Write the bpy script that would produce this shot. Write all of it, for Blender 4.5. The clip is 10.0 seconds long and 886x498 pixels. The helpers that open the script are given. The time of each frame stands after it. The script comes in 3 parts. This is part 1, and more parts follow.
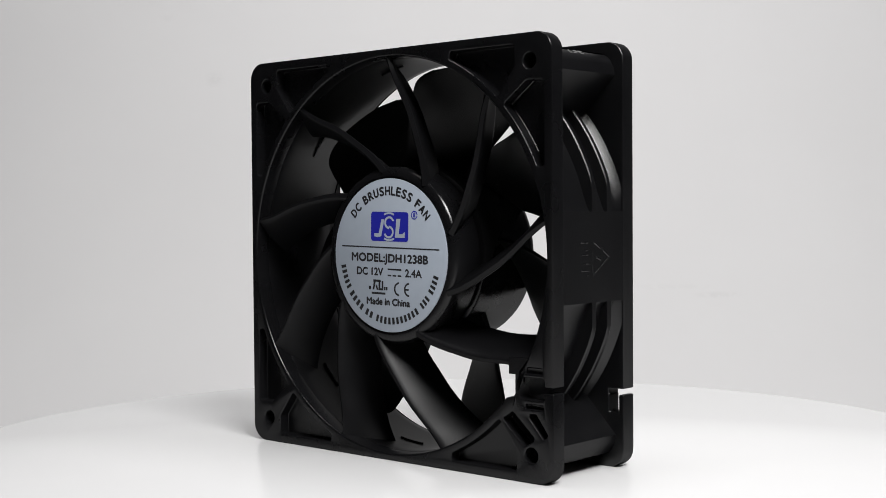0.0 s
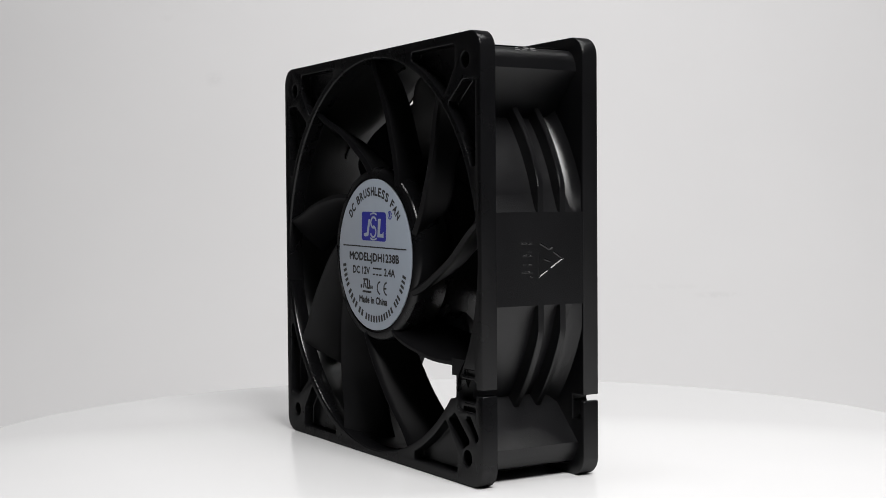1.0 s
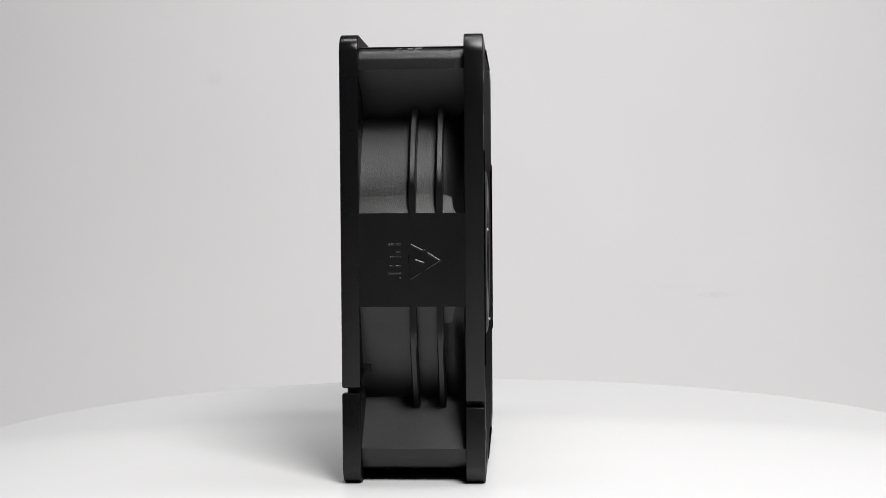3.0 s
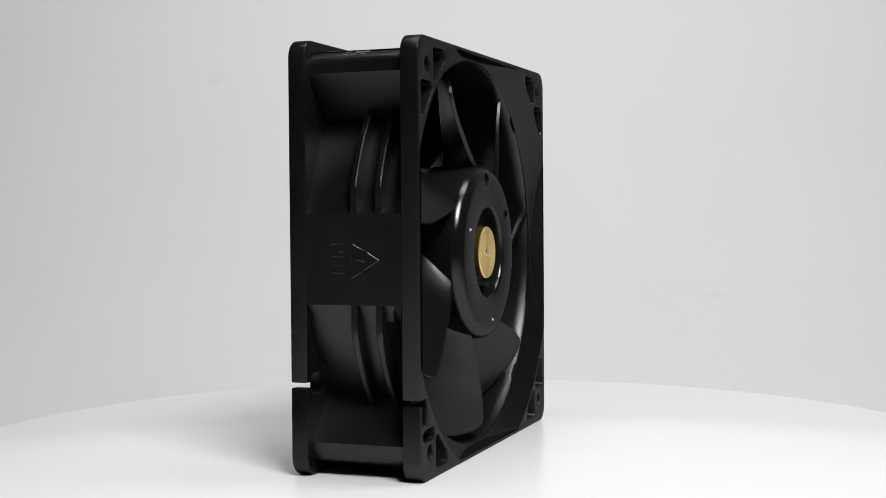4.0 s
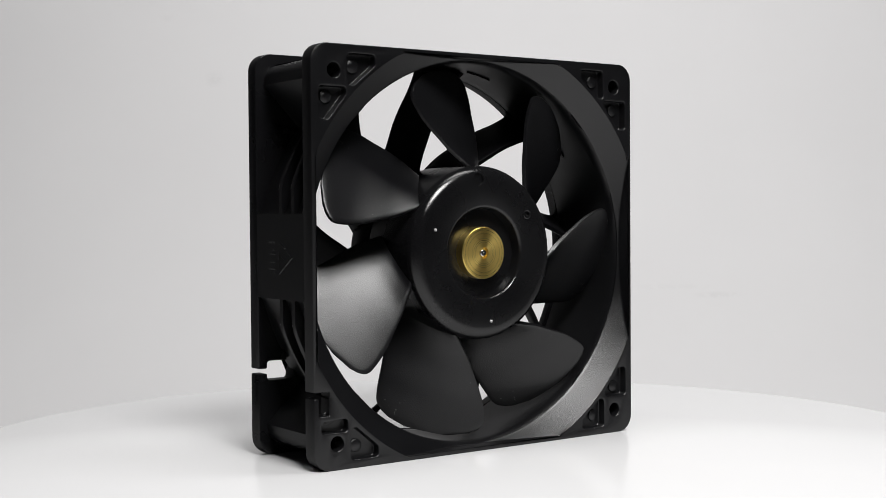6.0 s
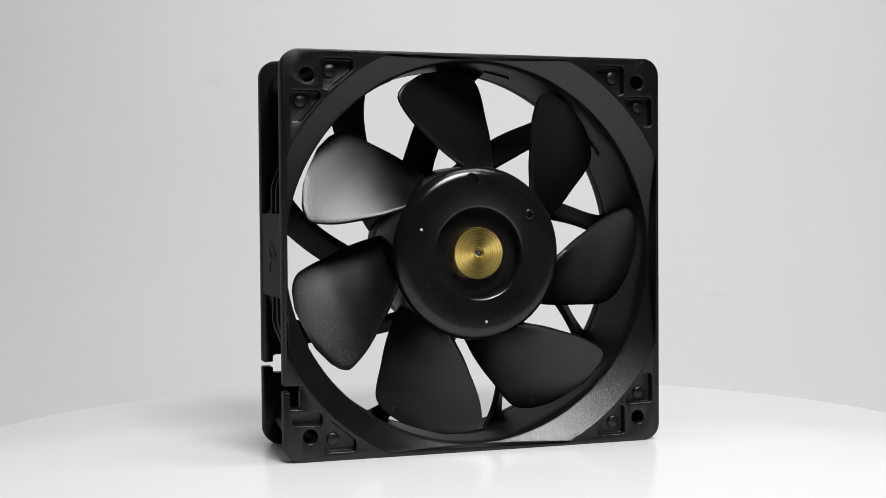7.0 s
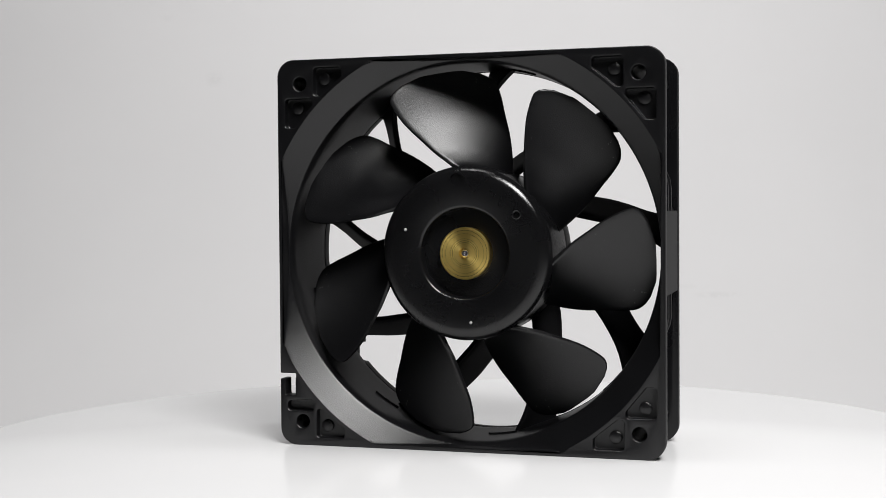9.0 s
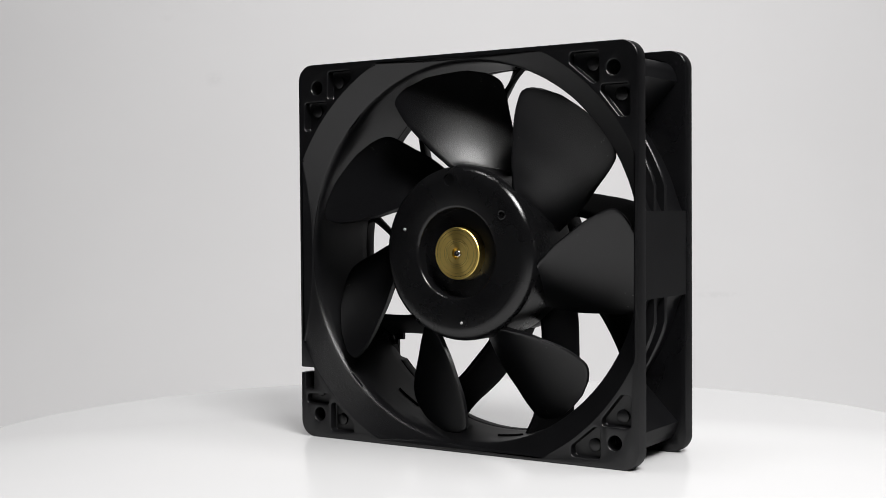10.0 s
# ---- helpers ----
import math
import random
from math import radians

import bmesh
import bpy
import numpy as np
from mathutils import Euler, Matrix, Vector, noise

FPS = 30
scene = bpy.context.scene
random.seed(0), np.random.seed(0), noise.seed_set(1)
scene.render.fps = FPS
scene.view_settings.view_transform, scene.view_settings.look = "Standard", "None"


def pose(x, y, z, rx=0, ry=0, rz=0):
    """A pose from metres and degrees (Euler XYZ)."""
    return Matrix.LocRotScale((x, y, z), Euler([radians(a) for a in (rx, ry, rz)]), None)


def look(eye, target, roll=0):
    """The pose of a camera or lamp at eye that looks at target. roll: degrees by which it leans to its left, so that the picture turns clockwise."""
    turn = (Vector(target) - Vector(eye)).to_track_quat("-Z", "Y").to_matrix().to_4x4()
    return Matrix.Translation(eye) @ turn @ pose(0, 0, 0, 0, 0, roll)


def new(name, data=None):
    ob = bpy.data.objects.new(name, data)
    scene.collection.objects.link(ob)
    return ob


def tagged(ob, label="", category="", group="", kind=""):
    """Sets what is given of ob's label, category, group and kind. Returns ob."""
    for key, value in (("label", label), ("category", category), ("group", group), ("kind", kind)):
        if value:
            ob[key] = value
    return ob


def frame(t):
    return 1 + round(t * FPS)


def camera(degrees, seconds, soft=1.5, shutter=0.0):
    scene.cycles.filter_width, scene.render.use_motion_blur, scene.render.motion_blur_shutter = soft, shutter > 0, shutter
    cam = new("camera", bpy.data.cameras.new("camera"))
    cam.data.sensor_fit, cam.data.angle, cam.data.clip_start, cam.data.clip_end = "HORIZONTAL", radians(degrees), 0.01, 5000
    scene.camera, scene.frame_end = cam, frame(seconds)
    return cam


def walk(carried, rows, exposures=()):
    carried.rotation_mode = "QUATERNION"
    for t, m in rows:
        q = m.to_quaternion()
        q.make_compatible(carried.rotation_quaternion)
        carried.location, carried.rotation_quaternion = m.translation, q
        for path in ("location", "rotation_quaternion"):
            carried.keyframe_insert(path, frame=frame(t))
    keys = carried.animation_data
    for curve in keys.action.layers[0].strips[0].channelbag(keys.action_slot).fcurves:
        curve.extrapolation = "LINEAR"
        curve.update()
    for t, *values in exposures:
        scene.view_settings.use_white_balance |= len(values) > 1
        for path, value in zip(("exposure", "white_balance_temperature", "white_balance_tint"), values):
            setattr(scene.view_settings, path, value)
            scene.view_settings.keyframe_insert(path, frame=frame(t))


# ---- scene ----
MM = 0.001

# ---------------------------------------------------------------- camera
cam = camera(37.0, 10.0, soft=0.6)
EYE = pose(0.0, -0.40604, 0.07328, 90 - 1.71, 0, 0.802) @ pose(0, 0, 0, 0, 0, -0.427)
walk(cam, [(0.0, EYE), (10.0, EYE)])

# the fan's turn on the turntable, in degrees, every half second
TURN = [-40.62, -49.25, -57.84, -66.42, -75.08, -83.70, -92.27, -100.89, -109.48, -118.05, -126.70,
        -135.38, -144.00, -152.60, -161.22, -169.70, -178.32, -186.96, -195.49, -203.99, -212.46]
OFFSET = (-2.989, -29.816)  # the fan's front middle, from the turntable's axis (mm)

# ---------------------------------------------------------------- world and lamps
world = bpy.data.worlds.new("studio")
scene.world = world
world.use_nodes = True
world.node_tree.nodes["Background"].inputs[0].default_value = (0.9, 0.95, 1.0, 1)
world.node_tree.nodes["Background"].inputs[1].default_value = 0.02


def softbox(name, eye, target, sx, sy, watts, colour=(1, 1, 1)):
    lamp = bpy.data.lights.new(name, "AREA")
    lamp.shape, lamp.size, lamp.size_y, lamp.energy, lamp.color = "RECTANGLE", sx, sy, watts, colour
    ob = new(name, lamp)
    ob.matrix_world = look(eye, target)
    return ob


softbox("key_softbox", (0.25, -0.55, 0.78), (0.0, 0.0, 0.04), 0.32, 0.28, 11.9, (1.0, 0.99, 0.98))
# unseen fill lamp, added only to lift the paper sweep's brightness
softbox("added_backdrop_fill", (0.10, 0.0, 0.80), (0.06, 0.95, 0.33), 0.6, 0.3, 9.2, (1.0, 0.99, 0.985))
scene.view_settings.exposure = 0.0

# ---------------------------------------------------------------- materials
def shader(name, colour, rough, metal=0.0, spec=0.5):
    m = bpy.data.materials.new(name)
    m.use_nodes = True
    b = m.node_tree.nodes["Principled BSDF"]
    b.inputs["Base Color"].default_value = (*colour, 1)
    b.inputs["Roughness"].default_value = rough
    b.inputs["Metallic"].default_value = metal
    b.inputs["Specular IOR Level"].default_value = spec
    return m, m.node_tree, b


def noise_node(nt, scale, detail=3.0, rough=0.55):
    c = nt.nodes.new("ShaderNodeTexCoord")
    n = nt.nodes.new("ShaderNodeTexNoise")
    n.inputs["Scale"].default_value, n.inputs["Detail"].default_value = scale, detail
    n.inputs["Roughness"].default_value = rough
    nt.links.new(c.outputs["Object"], n.inputs["Vector"])
    return n.outputs["Fac"]


def ramp(nt, fac, lo, hi, a=0.3, b=0.7):
    r = nt.nodes.new("ShaderNodeMapRange")
    r.inputs["From Min"].default_value, r.inputs["From Max"].default_value = a, b
    r.inputs["To Min"].default_value, r.inputs["To Max"].default_value = lo, hi
    nt.links.new(fac, r.inputs["Value"])
    return r.outputs["Result"]


def tint(nt, fac, c1, c2):
    x = nt.nodes.new("ShaderNodeMix")
    x.data_type = "RGBA"
    x.inputs["A"].default_value, x.inputs["B"].default_value = (*c1, 1), (*c2, 1)
    nt.links.new(fac, x.inputs["Factor"])
    return x.outputs["Result"]


def bump(nt, b, height, strength, distance):
    n = nt.nodes.new("ShaderNodeBump")
    n.inputs["Strength"].default_value, n.inputs["Distance"].default_value = strength, distance
    nt.links.new(height, n.inputs["Height"])
    nt.links.new(n.outputs["Normal"], b.inputs["Normal"])


def plastic(name, base, rough, grain, gloss, edge, dust=0.0):
    """Moulded black plastic: spark-eroded grain that scatters its gloss, faint flow marks, here and there a speck of dust.
    gloss: share mirrored straight on; edge: what a grazing view adds."""
    m = bpy.data.materials.new(name)
    m.use_nodes = True
    nt = m.node_tree
    nt.nodes.remove(nt.nodes["Principled BSDF"])
    body, sheen, mix = (nt.nodes.new(k) for k in ("ShaderNodeBsdfDiffuse", "ShaderNodeBsdfGlossy", "ShaderNodeMixShader"))
    sheen.distribution = "BECKMANN"
    flow = noise_node(nt, 45, 4)
    colour = tint(nt, ramp(nt, flow, 0, 1), base, tuple(c * 1.4 + 0.001 for c in base))
    nt.links.new(ramp(nt, flow, rough - 0.02, rough + 0.03), sheen.inputs["Roughness"])
    if dust:
        k = nt.nodes.new("ShaderNodeMath")
        k.operation = "MULTIPLY"
        nt.links.new(ramp(nt, noise_node(nt, 900, 1), 0.0, dust, 0.70, 0.76), k.inputs[0])
        nt.links.new(ramp(nt, noise_node(nt, 60, 2), 0.0, 1.0, 0.52, 0.62), k.inputs[1])
        x = nt.nodes.new("ShaderNodeMix")
        x.data_type = "RGBA"
        nt.links.new(k.outputs[0], x.inputs["Factor"])
        nt.links.new(colour, x.inputs["A"])
        x.inputs["B"].default_value = (0.16, 0.155, 0.15, 1)
        colour = x.outputs["Result"]
    nt.links.new(colour, body.inputs["Color"])
    view = nt.nodes.new("ShaderNodeLayerWeight")
    power = nt.nodes.new("ShaderNodeMath")
    power.operation = "POWER"
    power.inputs[1].default_value = 8
    nt.links.new(view.outputs["Facing"], power.inputs[0])
    nt.links.new(ramp(nt, power.outputs[0], gloss, gloss + edge, 0, 1), mix.inputs["Fac"])
    n = nt.nodes.new("ShaderNodeBump")
    n.inputs["Strength"].default_value, n.inputs["Distance"].default_value = grain, 0.00025
    nt.links.new(noise_node(nt, 3600, 1), n.inputs["Height"])
    nt.links.new(n.outputs["Normal"], sheen.inputs["Normal"])
    nt.links.new(body.outputs[0], mix.inputs[1])
    nt.links.new(sheen.outputs[0], mix.inputs[2])
    nt.links.new(mix.outputs[0], nt.nodes["Material Output"].inputs["Surface"])
    return m


M_FRAME = plastic("black_moulded_plastic", (0.0045, 0.0045, 0.005), 0.355, 0.27, 0.052, 0.20)
M_GLOSS = plastic("black_polished_plastic", (0.0042, 0.0042, 0.0047), 0.27, 0.04, 0.035, 0.15)
M_VANE = plastic("black_vane_plastic", (0.0042, 0.0042, 0.0047), 0.44, 0.05, 0.018, 0.12)
M_ROTOR = plastic("black_rotor_plastic", (0.0045, 0.0045, 0.005), 0.37, 0.25, 0.048, 0.20, 0.5)
M_HUB = plastic("black_hub_plastic", (0.0045, 0.0045, 0.0049), 0.27, 0.04, 0.05, 0.22)


def brass_material():
    m, nt, b = shader("turned_brass", (0.85, 0.63, 0.19), 0.26, 1.0)
    c = nt.nodes.new("ShaderNodeTexCoord")
    s = nt.nodes.new("ShaderNodeSeparateXYZ")
    nt.links.new(c.outputs["Object"], s.inputs[0])
    v = nt.nodes.new("ShaderNodeCombineXYZ")
    nt.links.new(s.outputs["X"], v.inputs["X"])
    nt.links.new(s.outputs["Z"], v.inputs["Y"])
    d = nt.nodes.new("ShaderNodeVectorMath")
    d.operation = "LENGTH"
    nt.links.new(v.outputs[0], d.inputs[0])
    k = nt.nodes.new("ShaderNodeMath")
    k.operation = "MULTIPLY"
    k.inputs[1].default_value = 4200
    nt.links.new(d.outputs["Value"], k.inputs[0])
    w = nt.nodes.new("ShaderNodeTexNoise")
    w.noise_dimensions = "1D"
    w.inputs["Scale"].default_value, w.inputs["Detail"].default_value = 0.9, 3
    nt.links.new(k.outputs[0], w.inputs["W"])
    nt.links.new(ramp(nt, w.outputs["Fac"], 0.26, 0.42), b.inputs["Roughness"])
    b.inputs["Anisotropic"].default_value = 0.7
    t = nt.nodes.new("ShaderNodeTangent")
    t.direction_type, t.axis = "RADIAL", "Y"
    nt.links.new(t.outputs[0], b.inputs["Tangent"])
    bump(nt, b, w.outputs["Fac"], 0.1, 0.00008)
    return m


M_BRASS = brass_material()
M_PIN = shader("pale_pin", (0.40, 0.40, 0.40), 0.45)[0]
M_SCUFF = shader("scuffed_plastic", (0.20, 0.20, 0.20), 0.35)[0]
M_STEEL = shader("polished_steel", (0.55, 0.55, 0.56), 0.18, 1.0)[0]


def label_material():
    m, nt, b = shader("silver_label_film", (0.42, 0.45, 0.5), 0.34, 0.0)
    nt.links.new(tint(nt, noise_node(nt, 300, 3), (0.37, 0.42, 0.49), (0.41, 0.46, 0.53)), b.inputs["Base Color"])
    return m


M_LABEL = label_material()
M_INK = shader("black_ink", (0.008, 0.008, 0.01), 0.45)[0]
M_BLUE = shader("blue_ink", (0.012, 0.016, 0.34), 0.42)[0]


def white_material(name, colour, rough, spec, scale, mottled):
    m, nt, b = shader(name, colour, rough, 0, spec)
    lo = tuple(c * (1 - mottled) for c in colour)
    nt.links.new(tint(nt, ramp(nt, noise_node(nt, scale, 4), 0, 1), lo, colour), b.inputs["Base Color"])
    return m


M_TABLE = white_material("white_acrylic", (0.607, 0.607, 0.612), 0.19, 0.10, 6, 0.012)
M_WALL = white_material("white_backdrop_paint", (0.57, 0.566, 0.57), 0.9, 0.2, 5, 0.03)


def mark_paper(m, marks):
    """Faint grey smudges on the paper, each at its own place and of its own size (metres), broken up by noise."""
    nt = m.node_tree
    b = nt.nodes["Principled BSDF"]
    colour = b.inputs["Base Color"].links[0].from_socket
    grain = ramp(nt, noise_node(nt, 160, 3), 0.0, 1.0, 0.35, 0.6)
    c = nt.nodes.new("ShaderNodeTexCoord")
    for place, size, dark in marks:
        d = nt.nodes.new("ShaderNodeVectorMath")
        d.operation = "SUBTRACT"
        d.inputs[1].default_value = place
        nt.links.new(c.outputs["Object"], d.inputs[0])
        q = nt.nodes.new("ShaderNodeVectorMath")
        q.operation = "DIVIDE"
        q.inputs[1].default_value = size
        nt.links.new(d.outputs[0], q.inputs[0])
        r = nt.nodes.new("ShaderNodeVectorMath")
        r.operation = "LENGTH"
        nt.links.new(q.outputs[0], r.inputs[0])
        k = nt.nodes.new("ShaderNodeMath")
        k.operation = "MULTIPLY"
        nt.links.new(ramp(nt, r.outputs["Value"], dark, 0.0, 0.2, 1.0), k.inputs[0])
        nt.links.new(grain, k.inputs[1])
        x = nt.nodes.new("ShaderNodeMix")
        x.data_type = "RGBA"
        nt.links.new(k.outputs[0], x.inputs["Factor"])
        nt.links.new(colour, x.inputs["A"])
        x.inputs["B"].default_value = (0.2, 0.2, 0.2, 1)
        colour = x.outputs["Result"]
    nt.links.new(colour, b.inputs["Base Color"])


mark_paper(M_WALL, [((-0.243, 0.906, 0.204), (0.011, 0.03, 0.010), 0.09), ((-0.295, 0.929, 0.269), (0.008, 0.03, 0.005), 0.07),
                    ((0.223, 0.752, -0.003), (0.024, 0.05, 0.0035), 0.10), ((0.18, 0.76, 0.004), (0.05, 0.05, 0.003), 0.05)])
M_DARK = white_material("dark_studio_cloth", (0.035, 0.035, 0.037), 0.95, 0.1, 8, 0.3)
M_FLOOR = white_material("grey_table_top", (0.55, 0.55, 0.55), 0.6, 0.3, 8, 0.05)

# ---------------------------------------------------------------- mesh helpers
def link(name, bm, material, parent=None, label="", smooth=38, at=None):
    """One bmesh as one mesh object; a part when it has a parent."""
    bmesh.ops.recalc_face_normals(bm, faces=bm.faces)
    me = bpy.data.meshes.new(name)
    bm.to_mesh(me)
    bm.free()
    return link_mesh(name, me, material, parent, label, smooth, at)


def link_mesh(name, me, material, parent=None, label="", smooth=38, at=None):
    me.materials.clear()
    me.materials.append(material)
    if smooth:
        me.shade_smooth()
        me.set_sharp_from_angle(angle=radians(smooth))
    ob = new(name, me)
    if at is not None:
        ob.matrix_basis = at
    if parent is not None:
        ob.parent = parent
    if label:
        ob["label"] = label
    return ob


def lathe(profile, n=96, centre=(0, 60), clip=None):
    """A closed ring of (radius, y) turned about the fan's y axis, in mm; clip: the radius stays inside a square of that half width."""
    bm = bmesh.new()
    rings = []
    for i in range(n):
        a = 2 * math.pi * i / n
        c, s = math.cos(a), math.sin(a)
        lim = clip / max(abs(c), abs(s)) if clip else 1e9
        rings.append([bm.verts.new(((centre[0] + min(r, lim) * c) * MM, y * MM, (centre[1] + min(r, lim) * s) * MM)) for r, y in profile])
    k = len(profile)
    for i in range(n):
        p, q = rings[i], rings[(i + 1) % n]
        for j in range(k):
            bm.faces.new((p[j], p[(j + 1) % k], q[(j + 1) % k], q[j]))
    return bm


def turned(profile, n=64, centre=(0, 60)):
    """A solid of revolution, its profile from axis to axis."""
    bm = bmesh.new()
    rows = []
    for r, y in profile:
        if r < 1e-6:
            rows.append([bm.verts.new((centre[0] * MM, y * MM, centre[1] * MM))])
        else:
            rows.append([bm.verts.new(((centre[0] + r * math.cos(2 * math.pi * i / n)) * MM, y * MM,
                                       (centre[1] + r * math.sin(2 * math.pi * i / n)) * MM)) for i in range(n)])
    for a, b in zip(rows, rows[1:]):
        for i in range(n):
            j = (i + 1) % n
            if len(a) == 1 and len(b) > 1:
                bm.faces.new((a[0], b[j], b[i]))
            elif len(b) == 1 and len(a) > 1:
                bm.faces.new((a[i], a[j], b[0]))
            elif len(a) > 1:
                bm.faces.new((a[i], a[j], b[j], b[i]))
    return bm


def prism(outline, y0, y1, bm=None):
    """An outline of (x, z) in mm, drawn out from y0 to y1."""
    bm = bm or bmesh.new()
    a = [bm.verts.new((x * MM, y0 * MM, z * MM)) for x, z in outline]
    b = [bm.verts.new((x * MM, y1 * MM, z * MM)) for x, z in outline]
    n = len(outline)
    bm.faces.new(a)
    bm.faces.new(b[::-1])
    for i in range(n):
        j = (i + 1) % n
        bm.faces.new((a[j], a[i], b[i], b[j]))
    return bm


def rounded(points, radius, n=5):
    """The polygon with its corners rounded."""
    out = []
    k = len(points)
    for i in range(k):
        p, c, q = (Vector(points[j % k]) for j in (i - 1, i, i + 1))
        d1, d2 = (p - c).normalized(), (q - c).normalized()
        half = d1.angle(d2) / 2
        cut = min(radius / math.tan(half), 0.48 * (p - c).length, 0.48 * (q - c).length)
        r = cut * math.tan(half)
        o = c + (d1 + d2).normalized() * (r / math.sin(half))
        a, b = c + d1 * cut - o, c + d2 * cut - o
        for s in range(n + 1):
            v = a.lerp(b, s / n).normalized() * r
            out.append(tuple(o + v))
    return out


def disc(cx, cz, r, n=24):
    return [(cx + r * math.cos(2 * math.pi * i / n), cz + r * math.sin(2 * math.pi * i / n)) for i in range(n)]


def loft(levels, clip, n=144):
    """A plug through circles (radius, y), cut off flat by the sides of a square of half width clip."""
    bm = bmesh.new()
    rows = []
    for r, y in levels:
        turn = [2 * math.pi * (i + 0.5) / n for i in range(n)]
        rows.append([bm.verts.new((r * math.cos(a) * MM, y * MM, (60 + r * math.sin(a)) * MM)) for a in turn])
    for p, q in zip(rows, rows[1:]):
        for i in range(n):
            j = (i + 1) % n
            bm.faces.new((p[i], p[j], q[j], q[i]))
    bm.faces.new(rows[0][::-1])
    bm.faces.new(rows[-1])
    for way in ((1, 0, 0), (-1, 0, 0), (0, 0, 1), (0, 0, -1)):
        side = Vector((0, 0, 60 * MM)) + Vector(way) * clip * MM
        cut = bmesh.ops.bisect_plane(bm, geom=bm.verts[:] + bm.edges[:] + bm.faces[:], plane_co=side, plane_no=way, clear_outer=True)
        edges = [e for e in cut["geom_cut"] if isinstance(e, bmesh.types.BMEdge)]
        if edges:
            bmesh.ops.edgenet_fill(bm, edges=edges)
    bmesh.ops.recalc_face_normals(bm, faces=bm.faces)
    return bm


def carve(solid, cutters, soften=0.0):
    """The solid bmesh less all cutters, as a mesh; soften: width of the rounded edges in mm."""
    def temp(bm):
        bmesh.ops.recalc_face_normals(bm, faces=bm.faces)
        me = bpy.data.meshes.new("temp")
        bm.to_mesh(me)
        bm.free()
        return new("temp", me)
    body = temp(solid)
    tools = [temp(c) for c in cutters]
    for t in tools:
        mod = body.modifiers.new("cut", "BOOLEAN")
        mod.operation, mod.solver, mod.object = "DIFFERENCE", "EXACT", t
    if soften:
        mod = body.modifiers.new("soft", "BEVEL")
        mod.width, mod.segments, mod.limit_method, mod.angle_limit = soften * MM, 3, "ANGLE", radians(40)
        mod.use_clamp_overlap = False
    deps = bpy.context.evaluated_depsgraph_get()
    deps.update()
    me = bpy.data.meshes.new_from_object(body.evaluated_get(deps))
    for ob in (body, *tools):
        data = ob.data
        bpy.data.objects.remove(ob)
        bpy.data.meshes.remove(data)
    return me


def table(rows, x):
    """Smooth reading between rows of (x, value): a cubic that keeps the slope at the rows."""
    n = len(rows)
    slope = []
    for i in range(n):
        (x0, a), (x1, b) = rows[max(i - 1, 0)], rows[min(i + 1, n - 1)]
        slope.append((b - a) / (x1 - x0))
    for i in range(n - 1):
        (x0, a), (x1, b) = rows[i], rows[i + 1]
        if x <= x1 or i == n - 2:
            h = x1 - x0
            k = min(max((x - x0) / h, 0.0), 1.0)
            return (a * (1 + 2 * k) + slope[i] * h * k) * (1 - k) ** 2 + (b * (3 - 2 * k) - slope[i + 1] * h * (1 - k)) * k * k


def corner(u, v, sx, sz):
    return (sx * u, 60 + sz * v)


def ordered(points, sx, sz):
    pts = [corner(u, v, sx, sz) for u, v in points]
    return pts if sx * sz > 0 else pts[::-1]


# ---------------------------------------------------------------- the studio
def box_mesh(x0, x1, y0, y1, z0, z1):
    bm = bmesh.new()
    bmesh.ops.create_cube(bm, size=1, matrix=Matrix.Translation(((x0 + x1) / 2, (y0 + y1) / 2, (z0 + z1) / 2))
                          @ Matrix.Diagonal((x1 - x0, y1 - y0, z1 - z0, 1)))
    return bm


def studio():
    def piece(name, dims, mat, label):
        tagged(link(name, box_mesh(*dims), mat, smooth=0), label, "wall", kind="structure")
    sweep = [(0.95, 1.9), (0.95, 0.42)]
    for i in range(1, 25):
        t = radians(90 * i / 24)
        sweep.append((0.40 + 0.55 * math.cos(t), 0.42 - 0.55 * math.sin(t)))
    sweep.append((-1.4, -0.13))
    outer = [(y + 0.02, z) for y, z in sweep[:2]] + [(y + 0.02 * math.cos(radians(90 * i / 24)), z - 0.02 * math.sin(radians(90 * i / 24)))
                                                   for i, (y, z) in enumerate(sweep[2:-1], 1)] + [(-1.4, -0.15)]
    bm = bmesh.new()
    loop = sweep + outer[::-1]
    ends = [[bm.verts.new((x, y, z)) for y, z in loop] for x in (-1.55, 1.55)]
    n = len(loop)
    for i in range(n):
        j = (i + 1) % n
        bm.faces.new((ends[0][i], ends[0][j], ends[1][j], ends[1][i]))
    bm.faces.new(ends[0])
    bm.faces.new(ends[1][::-1])
    tagged(link("backdrop", bm, M_WALL, smooth=30), "seamless white paper sweep rising behind the turntable", "backdrop", kind="structure")
    piece("wall_north", (-1.6, 1.6, 1.0, 1.05, -0.65, 1.95), M_DARK, "dark cloth wall behind the paper sweep")
    piece("wall_east", (1.56, 1.61, -1.4, 1.0, -0.65, 1.95), M_DARK, "dark cloth wall closing the studio")
    piece("wall_west", (-1.61, -1.56, -1.4, 1.0, -0.65, 1.95), M_DARK, "dark cloth wall closing the studio")
    piece("wall_south", (-1.6, 1.6, -1.46, -1.41, -0.65, 1.95), M_DARK, "dark cloth wall behind the camera")
    piece("ceiling", (-1.6, 1.6, -1.45, 1.0, 1.95, 2.0), M_DARK, "dark studio ceiling above the lamps")
    piece("floor", (-1.6, 1.6, -1.45, 1.0, -0.72, -0.66), M_FLOOR, "grey studio floor below the table")


